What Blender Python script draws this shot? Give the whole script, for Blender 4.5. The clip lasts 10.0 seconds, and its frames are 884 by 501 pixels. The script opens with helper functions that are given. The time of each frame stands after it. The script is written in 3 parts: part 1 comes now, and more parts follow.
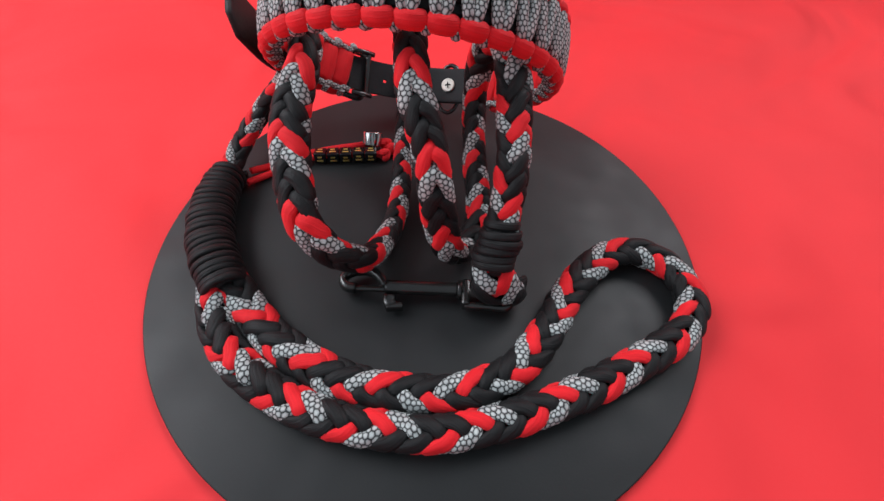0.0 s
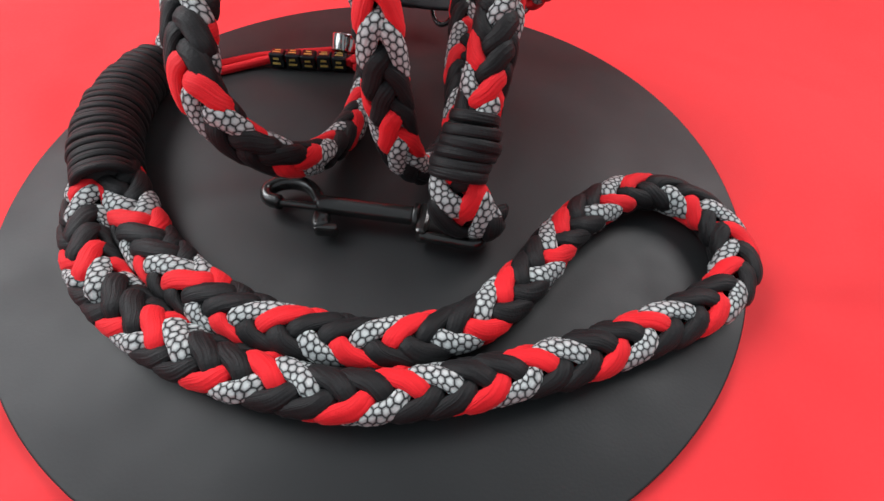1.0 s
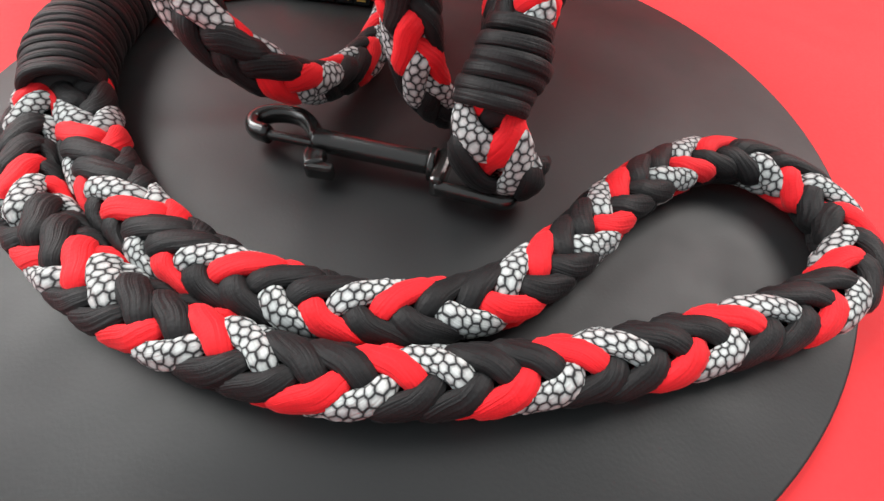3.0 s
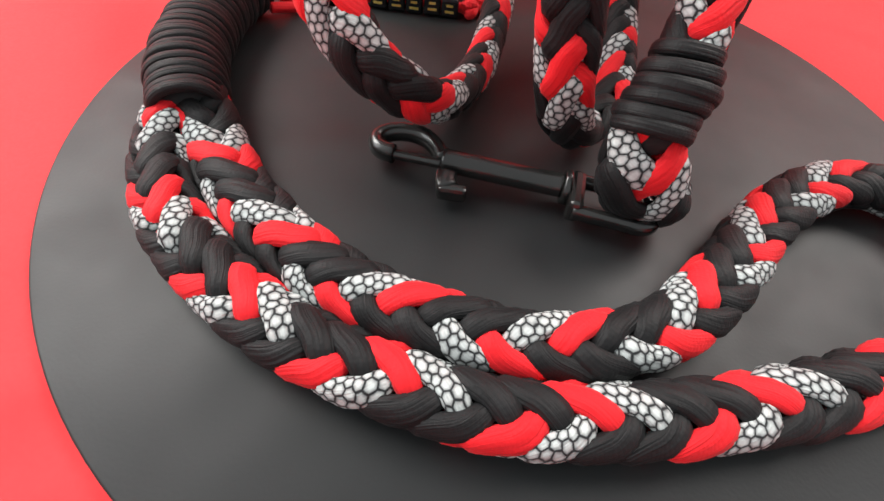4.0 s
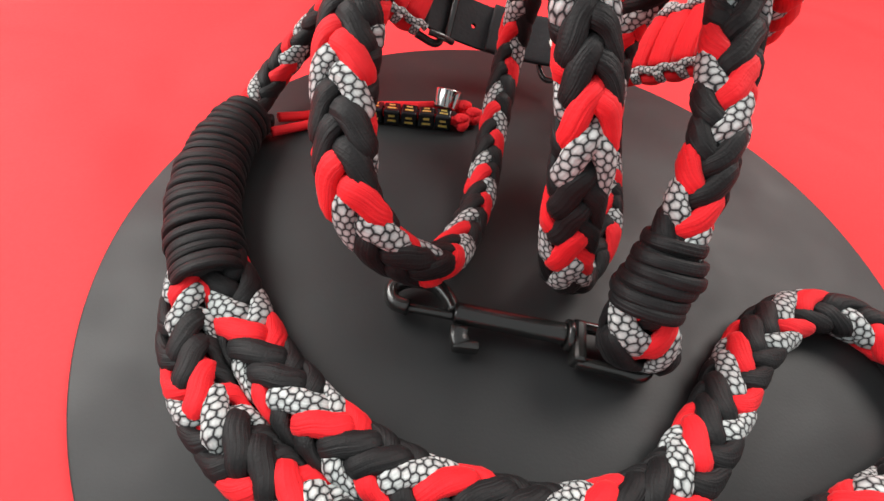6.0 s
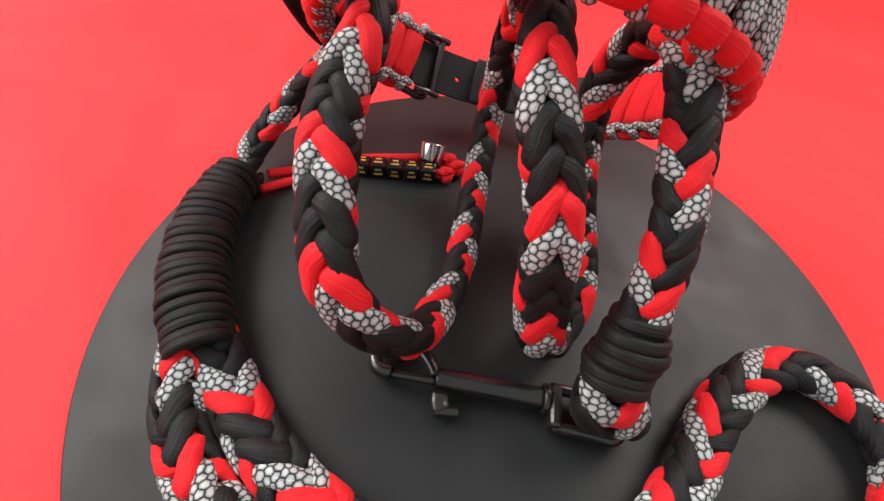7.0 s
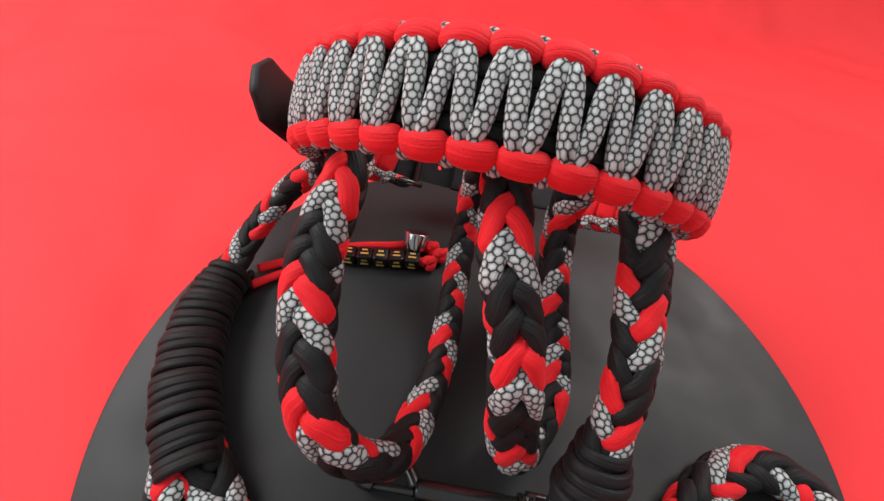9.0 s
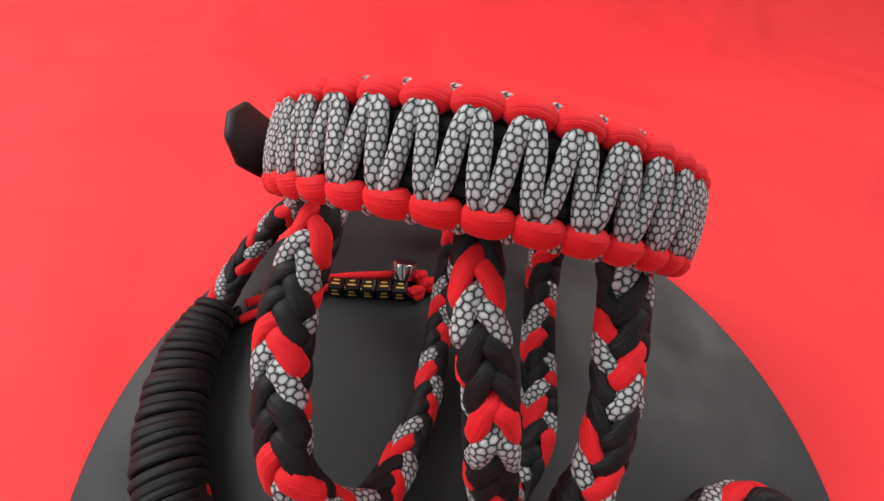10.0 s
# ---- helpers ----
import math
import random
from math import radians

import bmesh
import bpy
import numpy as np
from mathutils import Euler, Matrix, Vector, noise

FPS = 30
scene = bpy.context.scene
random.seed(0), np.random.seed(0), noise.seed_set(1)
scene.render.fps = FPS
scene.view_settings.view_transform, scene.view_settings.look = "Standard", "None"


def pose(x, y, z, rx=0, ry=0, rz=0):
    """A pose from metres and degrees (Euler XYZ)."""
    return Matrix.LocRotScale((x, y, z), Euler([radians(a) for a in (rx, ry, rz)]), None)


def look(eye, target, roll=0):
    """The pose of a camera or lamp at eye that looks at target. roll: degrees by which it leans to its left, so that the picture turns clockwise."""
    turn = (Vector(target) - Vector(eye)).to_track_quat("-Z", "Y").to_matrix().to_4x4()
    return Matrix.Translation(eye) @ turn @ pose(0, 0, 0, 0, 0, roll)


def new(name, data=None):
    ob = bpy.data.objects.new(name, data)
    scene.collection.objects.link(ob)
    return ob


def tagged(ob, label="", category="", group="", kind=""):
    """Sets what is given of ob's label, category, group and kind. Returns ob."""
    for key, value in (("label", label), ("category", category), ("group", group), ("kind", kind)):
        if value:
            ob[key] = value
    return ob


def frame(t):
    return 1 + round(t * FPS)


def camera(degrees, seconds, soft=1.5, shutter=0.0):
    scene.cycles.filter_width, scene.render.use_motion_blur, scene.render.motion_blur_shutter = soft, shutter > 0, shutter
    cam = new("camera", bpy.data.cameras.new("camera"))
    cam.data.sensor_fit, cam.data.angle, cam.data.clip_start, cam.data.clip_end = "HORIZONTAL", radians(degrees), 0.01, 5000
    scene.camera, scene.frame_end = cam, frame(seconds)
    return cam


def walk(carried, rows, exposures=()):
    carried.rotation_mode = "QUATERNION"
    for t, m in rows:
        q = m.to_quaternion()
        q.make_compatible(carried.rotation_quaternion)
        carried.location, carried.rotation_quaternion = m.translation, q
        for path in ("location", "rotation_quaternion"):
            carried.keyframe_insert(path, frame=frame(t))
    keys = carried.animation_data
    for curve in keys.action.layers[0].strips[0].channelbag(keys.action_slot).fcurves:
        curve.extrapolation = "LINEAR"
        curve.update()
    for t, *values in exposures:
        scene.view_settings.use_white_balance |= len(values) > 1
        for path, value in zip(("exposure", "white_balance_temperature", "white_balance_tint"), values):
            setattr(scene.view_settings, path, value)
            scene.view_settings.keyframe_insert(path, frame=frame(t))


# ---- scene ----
cam = camera(92.4, 10.0)
PATH = [
    (0, (-0.00218, 0.00023, 0.16927), (0.00162, 0.11950, 0.00877), 2.34),
    (0.5, (0.00940, 0.00239, 0.14257), (0.00920, 0.12121, -0.01831), 3.55),
    (1, (0.02288, 0.00745, 0.11449), (0.01767, 0.12553, -0.04685), 4.03),
    (1.5, (0.03184, 0.01170, 0.09964), (0.02257, 0.12678, -0.06368), 4.07),
    (2, (0.03976, 0.01478, 0.09143), (0.02944, 0.12815, -0.07300), 5.14),
    (2.2, (0.03921, 0.01735, 0.09037), (0.02786, 0.13074, -0.07398), 5.34),
    (3.3, (0.01471, 0.01547, 0.08397), (-0.00047, 0.13178, -0.07802), 5.36),
    (3.5, (0.00733, 0.01504, 0.08450), (-0.00823, 0.13125, -0.07753), 5.36),
    (4, (-0.01059, 0.01556, 0.08484), (-0.02501, 0.13122, -0.07768), 6.04),
    (4.5, (-0.02048, 0.02041, 0.08532), (-0.03266, 0.13659, -0.07702), 6.36),
    (5, (-0.02657, 0.03015, 0.09470), (-0.03504, 0.14658, -0.06770), 6.99),
    (5.5, (-0.02817, 0.03595, 0.10581), (-0.03302, 0.15376, -0.05573), 7.89),
    (7, (-0.02642, 0.05304, 0.13113), (-0.02833, 0.17459, -0.02768), 8.18),
    (7.5, (-0.02417, 0.05916, 0.13887), (-0.02497, 0.18223, -0.01878), 8.46),
    (8, (-0.02291, 0.06328, 0.14682), (-0.02468, 0.18745, -0.00996), 7.78),
    (8.5, (-0.02650, 0.06858, 0.14994), (-0.02878, 0.19455, -0.00538), 7.53),
    (9, (-0.02439, 0.07402, 0.15795), (-0.02676, 0.20090, 0.00337), 7.35),
    (9.5, (-0.02372, 0.07964, 0.16229), (-0.02811, 0.20721, 0.00832), 6.31),
    (10, (-0.01715, 0.08488, 0.16508), (-0.02303, 0.21253, 0.01122), 4.90),
]
EXPOSURES = [(0.0, -0.28, 6050, 10), (1.0, -0.02, 6250, 10), (2.0, 0.47, 6450, 10), (3.5, 0.54, 6600, 10), (5.5, 0.46, 6700, 10), (7.0, 0.25, 6700, 10), (8.0, 0.08, 6600, 10), (9.0, -0.02, 6500, 10), (10.0, -0.12, 6500, 10)]
walk(cam, [(t, look(eye, target, roll)) for t, eye, target, roll in PATH], EXPOSURES)


# ---------- world, lights ----------
world = bpy.data.worlds.new("world")
scene.world = world
world.use_nodes = True
world.node_tree.nodes["Background"].inputs[0].default_value = (0.92, 0.97, 1.0, 1)
world.node_tree.nodes["Background"].inputs[1].default_value = 0.40


def area_lamp(name, eye, target, size_x, size_y, watts, colour):
    data = bpy.data.lights.new(name, "AREA")
    data.shape, data.size, data.size_y = "RECTANGLE", size_x, size_y
    data.energy, data.color = watts, colour
    lamp = new(name, data)
    lamp.matrix_world = look(eye, target)
    return lamp


area_lamp("window_light", (-0.92, 0.42, 0.95), (-0.01, 0.13, 0.0), 0.7, 0.7, 15.0, (1.0, 0.98, 0.96))
area_lamp("far_window", (1.00, 1.10, 1.50), (0.0, 0.13, 0.0), 0.9, 0.8, 24.0, (1.0, 0.95, 0.92))
# added fill from the front left, standing for no known window
area_lamp("left_fill", (-1.3, -0.3, 0.9), (-0.01, 0.13, 0.0), 0.9, 0.9, 6.2, (0.95, 0.98, 1.0))


# ---------- materials ----------
def nodes_of(name):
    m = bpy.data.materials.new(name)
    m.use_nodes = True
    nt = m.node_tree
    return m, nt, nt.nodes["Principled BSDF"]


def add(nt, kind, **values):
    n = nt.nodes.new(kind)
    for key, value in values.items():
        n.inputs[key].default_value = value
    return n


def ramp(nt, source, stops):
    n = nt.nodes.new("ShaderNodeValToRGB")
    n.color_ramp.elements[0].position, n.color_ramp.elements[0].color = stops[0][0], (*stops[0][1], 1)
    n.color_ramp.elements[1].position, n.color_ramp.elements[1].color = stops[1][0], (*stops[1][1], 1)
    for pos, colour in stops[2:]:
        e = n.color_ramp.elements.new(pos)
        e.color = (*colour, 1)
    nt.links.new(source, n.inputs["Fac"])
    return n


def surface(name, low, high, rough, scale, detail=4.0, bump=0.1, bump_scale=None, metal=0.0, spec=0.5):
    """A plain surface with mottling, fine relief and uneven gloss."""
    m, nt, bsdf = nodes_of(name)
    geo = nt.nodes.new("ShaderNodeTexCoord")
    n = add(nt, "ShaderNodeTexNoise", Scale=scale, Detail=detail)
    nt.links.new(geo.outputs["Object"], n.inputs["Vector"])
    c = ramp(nt, n.outputs["Fac"], [(0.3, low), (0.7, high)])
    nt.links.new(c.outputs["Color"], bsdf.inputs["Base Color"])
    f = add(nt, "ShaderNodeTexNoise", Scale=bump_scale or scale * 12, Detail=3.0)
    nt.links.new(geo.outputs["Object"], f.inputs["Vector"])
    r = nt.nodes.new("ShaderNodeMapRange")
    r.inputs["To Min"].default_value, r.inputs["To Max"].default_value = rough * 0.85, min(1.0, rough * 1.15)
    nt.links.new(f.outputs["Fac"], r.inputs["Value"])
    nt.links.new(r.outputs["Result"], bsdf.inputs["Roughness"])
    b = add(nt, "ShaderNodeBump", Strength=bump, Distance=0.0005)
    nt.links.new(f.outputs["Fac"], b.inputs["Height"])
    nt.links.new(b.outputs["Normal"], bsdf.inputs["Normal"])
    bsdf.inputs["Metallic"].default_value = metal
    bsdf.inputs["Specular IOR Level"].default_value = spec
    return m


def cord_material(name, low, high, scales=False, rough=0.7, sheen=0.06):
    """Braided nylon sheath: fine ribs along the cord, a woven relief; scales: a light snakeskin print with dark joints."""
    m, nt, bsdf = nodes_of(name)
    uv = nt.nodes.new("ShaderNodeUVMap")
    uv.uv_map = "UVMap"
    # long fibres
    mp = nt.nodes.new("ShaderNodeMapping")
    mp.inputs["Scale"].default_value = (55, 2100, 1)
    nt.links.new(uv.outputs["UV"], mp.inputs["Vector"])
    fibre = add(nt, "ShaderNodeTexNoise", Scale=1.0, Detail=2.0)
    nt.links.new(mp.outputs["Vector"], fibre.inputs["Vector"])
    # sheath weave
    mw = nt.nodes.new("ShaderNodeMapping")
    mw.inputs["Scale"].default_value = (1500, 900, 1)
    mw.inputs["Rotation"].default_value = (0, 0, 0.5)
    nt.links.new(uv.outputs["UV"], mw.inputs["Vector"])
    weave = add(nt, "ShaderNodeTexVoronoi", Scale=1.0, Randomness=0.5)
    nt.links.new(mw.outputs["Vector"], weave.inputs["Vector"])
    wide = add(nt, "ShaderNodeTexNoise", Scale=160.0, Detail=2.0)
    nt.links.new(uv.outputs["UV"], wide.inputs["Vector"])
    mixv = nt.nodes.new("ShaderNodeMath")
    mixv.operation = "MULTIPLY_ADD"
    mixv.inputs[1].default_value = 0.52
    nt.links.new(fibre.outputs["Fac"], mixv.inputs[0])
    half = nt.nodes.new("ShaderNodeMath")
    half.operation = "MULTIPLY"
    half.inputs[1].default_value = 0.45
    nt.links.new(wide.outputs["Fac"], half.inputs[0])
    nt.links.new(half.outputs[0], mixv.inputs[2])
    c = ramp(nt, mixv.outputs[0], [(0.35, low), (0.65, high)])
    colour = c.outputs["Color"]
    # loose folds where the flat sheath bunches up
    mf = nt.nodes.new("ShaderNodeMapping")
    mf.inputs["Scale"].default_value = (38, 820, 1)
    nt.links.new(uv.outputs["UV"], mf.inputs["Vector"])
    fold = add(nt, "ShaderNodeTexNoise", Scale=1.0, Detail=1.0)
    nt.links.new(mf.outputs["Vector"], fold.inputs["Vector"])
    folds = nt.nodes.new("ShaderNodeMath")
    folds.operation = "MULTIPLY_ADD"
    folds.inputs[1].default_value = 1.1
    nt.links.new(fold.outputs["Fac"], folds.inputs[0])
    nt.links.new(fibre.outputs["Fac"], folds.inputs[2])
    height = folds.outputs[0]
    if scales:
        def vec(op, a, c=None):
            n = nt.nodes.new("ShaderNodeVectorMath")
            n.operation = op
            for slot, val in ((0, a), (1, c)):
                if val is None:
                    continue
                if isinstance(val, tuple):
                    n.inputs[slot].default_value = val
                else:
                    nt.links.new(val, n.inputs[slot])
            return n.outputs["Value" if op in ("DOT_PRODUCT", "LENGTH") else "Vector"]

        def num(op, a, c):
            n = nt.nodes.new("ShaderNodeMath")
            n.operation = op
            for slot, val in ((0, a), (1, c)):
                if isinstance(val, float):
                    n.inputs[slot].default_value = val
                else:
                    nt.links.new(val, n.inputs[slot])
            return n.outputs[0]

        # hexagonal scales, pulled about by a slow noise
        warp = add(nt, "ShaderNodeTexNoise", Scale=420.0, Detail=1.0)
        nt.links.new(uv.outputs["UV"], warp.inputs["Vector"])
        p0 = vec("MULTIPLY", uv.outputs["UV"], (SCALE_U, SCALE_V, 0.0))
        p0 = vec("ADD", p0, vec("MULTIPLY", vec("SUBTRACT", warp.outputs["Color"], (0.5, 0.5, 0.5)), (0.5, 0.5, 0.0)))
        p0 = vec("ADD", p0, (200.0, 346.4, 0.0))
        cell, half_cell = (1.7320508, 1.0, 1.0), (0.8660254, 0.5, 0.0)
        ga = vec("SUBTRACT", vec("MODULO", p0, cell), half_cell)
        gb = vec("SUBTRACT", vec("MODULO", vec("SUBTRACT", p0, half_cell), cell), half_cell)

        def hexdist(g):
            ab = vec("ABSOLUTE", g)
            return num("MAXIMUM", vec("DOT_PRODUCT", ab, (0.0, 1.0, 0.0)), vec("DOT_PRODUCT", ab, (0.8660254, 0.5, 0.0)))

        dist = num("SUBTRACT", 0.5, num("MINIMUM", hexdist(ga), hexdist(gb)))
        mask = ramp(nt, dist, [(0.045, (0, 0, 0)), (0.125, (0.52, 0.52, 0.52)), (0.30, (1, 1, 1))])
        mix = nt.nodes.new("ShaderNodeMixRGB")
        mix.inputs["Color1"].default_value = (0.012, 0.013, 0.015, 1)
        nt.links.new(mask.outputs["Color"], mix.inputs["Fac"])
        nt.links.new(colour, mix.inputs["Color2"])
        colour = mix.outputs["Color"]
    nt.links.new(colour, bsdf.inputs["Base Color"])
    b1 = add(nt, "ShaderNodeBump", Strength=0.62, Distance=0.0005)
    nt.links.new(height, b1.inputs["Height"])
    b2 = add(nt, "ShaderNodeBump", Strength=0.4, Distance=0.0002)
    nt.links.new(weave.outputs["Distance"], b2.inputs["Height"])
    nt.links.new(b1.outputs["Normal"], b2.inputs["Normal"])
    nt.links.new(b2.outputs["Normal"], bsdf.inputs["Normal"])
    bsdf.inputs["Roughness"].default_value = rough
    bsdf.inputs["Sheen Weight"].default_value = sheen
    bsdf.inputs["Specular IOR Level"].default_value = 0.28
    return m


SCALE_U, SCALE_V = 490.0, 535.0
RED_PAPER = surface("red_paper", (0.80, 0.035, 0.040), (0.86, 0.042, 0.048), 0.7, 5.0, bump=0.05, bump_scale=900, spec=0.25)
DISC_BLACK = surface("matt_black_board", (0.0105, 0.0115, 0.0122), (0.0165, 0.0180, 0.0190), 0.5, 14.0, bump=0.06, bump_scale=1200, spec=0.32)
CORD_RED = cord_material("red_cord", (0.68, 0.008, 0.014), (0.86, 0.014, 0.023))
CORD_BLACK = cord_material("black_cord", (0.0035, 0.0035, 0.004), (0.012, 0.012, 0.013), rough=0.6, sheen=0.02)
CORD_GREY = cord_material("snakeskin_cord", (0.42, 0.45, 0.45), (0.63, 0.67, 0.66), scales=True)
LEATHER = surface("black_leather", (0.012, 0.012, 0.014), (0.022, 0.022, 0.024), 0.68, 60.0, bump=0.3, bump_scale=700, spec=0.3)
LEATHER_EDGE = surface("black_leather_edge", (0.008, 0.008, 0.009), (0.016, 0.015, 0.015), 0.65, 80.0, bump=0.3, bump_scale=900)
BLACK_METAL = surface("black_lacquered_metal", (0.010, 0.010, 0.010), (0.018, 0.017, 0.016), 0.24, 90.0, bump=0.05, bump_scale=500, spec=0.8)
STEEL = surface("polished_steel", (0.40, 0.39, 0.38), (0.50, 0.49, 0.48), 0.10, 90.0, bump=0.08, bump_scale=800, metal=1.0)
SILVER_SCREW = surface("matt_nickel", (0.55, 0.53, 0.48), (0.68, 0.66, 0.6), 0.42, 200.0, bump=0.15, bump_scale=900, metal=0.7)
BEAD_BLACK = surface("black_acrylic", (0.006, 0.006, 0.007), (0.01, 0.01, 0.011), 0.2, 150.0, bump=0.03, bump_scale=500)
GOLD = surface("gold_foil", (0.72, 0.48, 0.10), (0.9, 0.66, 0.2), 0.35, 300.0, bump=0.1, bump_scale=900, metal=0.6)


# ---------- mesh helpers ----------
def mesh_from(name, verts, faces, material, uvs=None, smooth=True):
    me = bpy.data.meshes.new(name)
    me.from_pydata([tuple(v) for v in verts], [], [tuple(f) for f in faces])
    if uvs is not None:
        layer = me.uv_layers.new(name="UVMap")
        layer.data.foreach_set("uv", np.asarray(uvs, dtype=np.float32).ravel())
    me.materials.append(material)
    if smooth:
        me.polygons.foreach_set("use_smooth", [True] * len(me.polygons))
    me.update()
    return me


def part(name, bm, material, parent, label=""):
    """Links a bmesh or a mesh as one object under a thing or a part."""
    if isinstance(bm, bmesh.types.BMesh):
        me = bpy.data.meshes.new(name)
        bm.to_mesh(me)
        bm.free()
        me.materials.append(material)
    else:
        me = bm
    ob = new(name, me)
    ob.parent = parent
    return tagged(ob, label)


def thing(name, place, label, category, group="", kind=""):
    ob = new(name)
    ob.location = place
    return tagged(ob, label, category, group, kind)


def unit(v):
    n = np.linalg.norm(v, axis=-1, keepdims=True)
    return v / np.maximum(n, 1e-12)


def spline(points, step):
    """A Catmull-Rom curve (centripetal) through points, resampled evenly; extra columns glide along."""
    p = np.asarray(points, float)
    p = np.vstack([2 * p[0] - p[1], p, 2 * p[-1] - p[-2]])
    out = []
    for i in range(1, len(p) - 2):
        p0, p1, p2, p3 = p[i - 1:i + 3]
        d = [max(np.linalg.norm(b[:3] - a[:3]), 1e-6) ** 0.5 for a, b in ((p0, p1), (p1, p2), (p2, p3))]
        t0, t1 = 0.0, d[0]
        t2, t3 = t1 + d[1], t1 + d[1] + d[2]
        t = np.linspace(t1, t2, 24, endpoint=False)[:, None]
        a1 = (t1 - t) / (t1 - t0) * p0 + (t - t0) / (t1 - t0) * p1
        a2 = (t2 - t) / (t2 - t1) * p1 + (t - t1) / (t2 - t1) * p2
        a3 = (t3 - t) / (t3 - t2) * p2 + (t - t2) / (t3 - t2) * p3
        b1 = (t2 - t) / (t2 - t0) * a1 + (t - t0) / (t2 - t0) * a2
        b2 = (t3 - t) / (t3 - t1) * a2 + (t - t1) / (t3 - t1) * a3
        out.append((t2 - t) / (t2 - t1) * b1 + (t - t1) / (t2 - t1) * b2)
    q = np.vstack(out + [p[-2:-1]])
    s = np.concatenate([[0], np.cumsum(np.linalg.norm(np.diff(q[:, :3], axis=0), axis=1))])
    n = max(4, int(s[-1] / step) + 1)
    at = np.linspace(0, s[-1], n)
    return np.stack([np.interp(at, s, q[:, k]) for k in range(q.shape[1])], 1), at


def frames_along(q, hint):
    """Tangent, side and normal along a path; hint is the wanted normal."""
    t = unit(np.gradient(q, axis=0))
    n = unit(hint - (hint * t).sum(1)[:, None] * t)
    return t, np.cross(t, n), n


def sweep(name, path, normal, half_w, half_h, material, seg=10, power=2.4, close=True, uv_scale=1.0):
    """A cord: a rounded flat section swept along path. half_w, half_h may vary along it."""
    path = np.asarray(path, float)
    m = len(path)
    t = unit(np.gradient(path, axis=0))
    n = unit(normal - (normal * t).sum(1)[:, None] * t)
    b = np.cross(t, n)
    a = np.linspace(0, 2 * np.pi, seg, endpoint=False)
    ca, sa = np.cos(a), np.sin(a)
    ca, sa = np.sign(ca) * np.abs(ca) ** (2 / power), np.sign(sa) * np.abs(sa) ** (2 / power)
    hw = np.broadcast_to(np.asarray(half_w, float), (m,))[:, None, None]
    hh = np.broadcast_to(np.asarray(half_h, float), (m,))[:, None, None]
    ring = path[:, None] + hw * ca[None, :, None] * b[:, None] + hh * sa[None, :, None] * n[:, None]
    verts = ring.reshape(-1, 3)
    i = np.arange(m - 1)[:, None] * seg
    j = np.arange(seg)[None]
    k = (j + 1) % seg
    faces = np.stack([i + j, i + k, i + seg + k, i + seg + j], -1).reshape(-1, 4)
    s = np.concatenate([[0], np.cumsum(np.linalg.norm(np.diff(path, axis=0), axis=1))])
    girth = 2 * np.pi * np.sqrt((np.mean(hw) ** 2 + np.mean(hh) ** 2) / 2) * uv_scale
    s = s * uv_scale
    u0 = np.broadcast_to(s[:-1, None], (m - 1, seg))
    u1 = np.broadcast_to(s[1:, None], (m - 1, seg))
    v0 = np.broadcast_to(j / seg * girth, (m - 1, seg))
    v1 = np.broadcast_to((j + 1) / seg * girth, (m - 1, seg))
    uv = np.stack([np.stack([u0, v0], -1), np.stack([u0, v1], -1), np.stack([u1, v1], -1), np.stack([u1, v0], -1)], 2).reshape(-1, 2)
    faces = faces.tolist()
    uv = uv.tolist()
    if close:
        faces.append(list(range(seg - 1, -1, -1)))
        faces.append([(m - 1) * seg + x for x in range(seg)])
        uv += [[0, 0]] * (2 * seg)
    return mesh_from(name, verts, faces, material, uv)


def round_rod(name, points, radius, material, seg=12, step=0.0008, up=(0, 0, 1), flat=1.0, power=2.0):
    q, _ = spline(points, step)
    return sweep(name, q, np.tile(np.array(up, float) + (0.013, 0.007, 0), (len(q), 1)), radius, radius * flat, material, seg, power)


def block(size, bevel, segments=2):
    bm = bmesh.new()
    bmesh.ops.create_cube(bm, size=1)
    bmesh.ops.scale(bm, vec=size, verts=bm.verts)
    if bevel:
        bmesh.ops.bevel(bm, geom=bm.edges[:], offset=bevel, segments=segments, affect="EDGES", profile=0.5)
    return bm


def cylinder(radius, height, bevel=0.0, segments=32, radius2=None):
    bm = bmesh.new()
    bmesh.ops.create_cone(bm, cap_ends=True, segments=segments, radius1=radius, radius2=radius if radius2 is None else radius2, depth=height)
    if bevel:
        rim = [e for e in bm.edges if abs(e.verts[0].co.z - e.verts[1].co.z) < 1e-7]
        bmesh.ops.bevel(bm, geom=rim, offset=bevel, segments=3, affect="EDGES", profile=0.5)
    for f in bm.faces:
        f.smooth = len(f.verts) == 4
    return bm


# ---------- setting: red paper and the round board ----------
DISC_C, DISC_R = np.array([-0.0050, 0.1310]), 0.1315


def build_backdrop():
    """One red sheet: flat under the board, curving up behind it."""
    verts, faces = [], []
    prof = [(-0.9, -0.003), (-0.3, -0.003), (0.45, -0.003)]
    prof += [(0.47 + 0.25 * math.sin(a), 0.247 - 0.25 * math.cos(a)) for a in np.linspace(0.0, math.pi / 2, 17)]
    prof += [(0.72, 0.52)]
    for y, z in prof:
        verts += [(-1.25, y, z), (1.25, y, z)]
    for i in range(len(prof) - 1):
        faces.append((2 * i, 2 * i + 1, 2 * i + 3, 2 * i + 2))
    ob = new("backdrop", mesh_from("backdrop", verts, faces, RED_PAPER))
    tagged(ob, "seamless bright red paper sheet under and behind the black board", "backdrop", kind="structure")


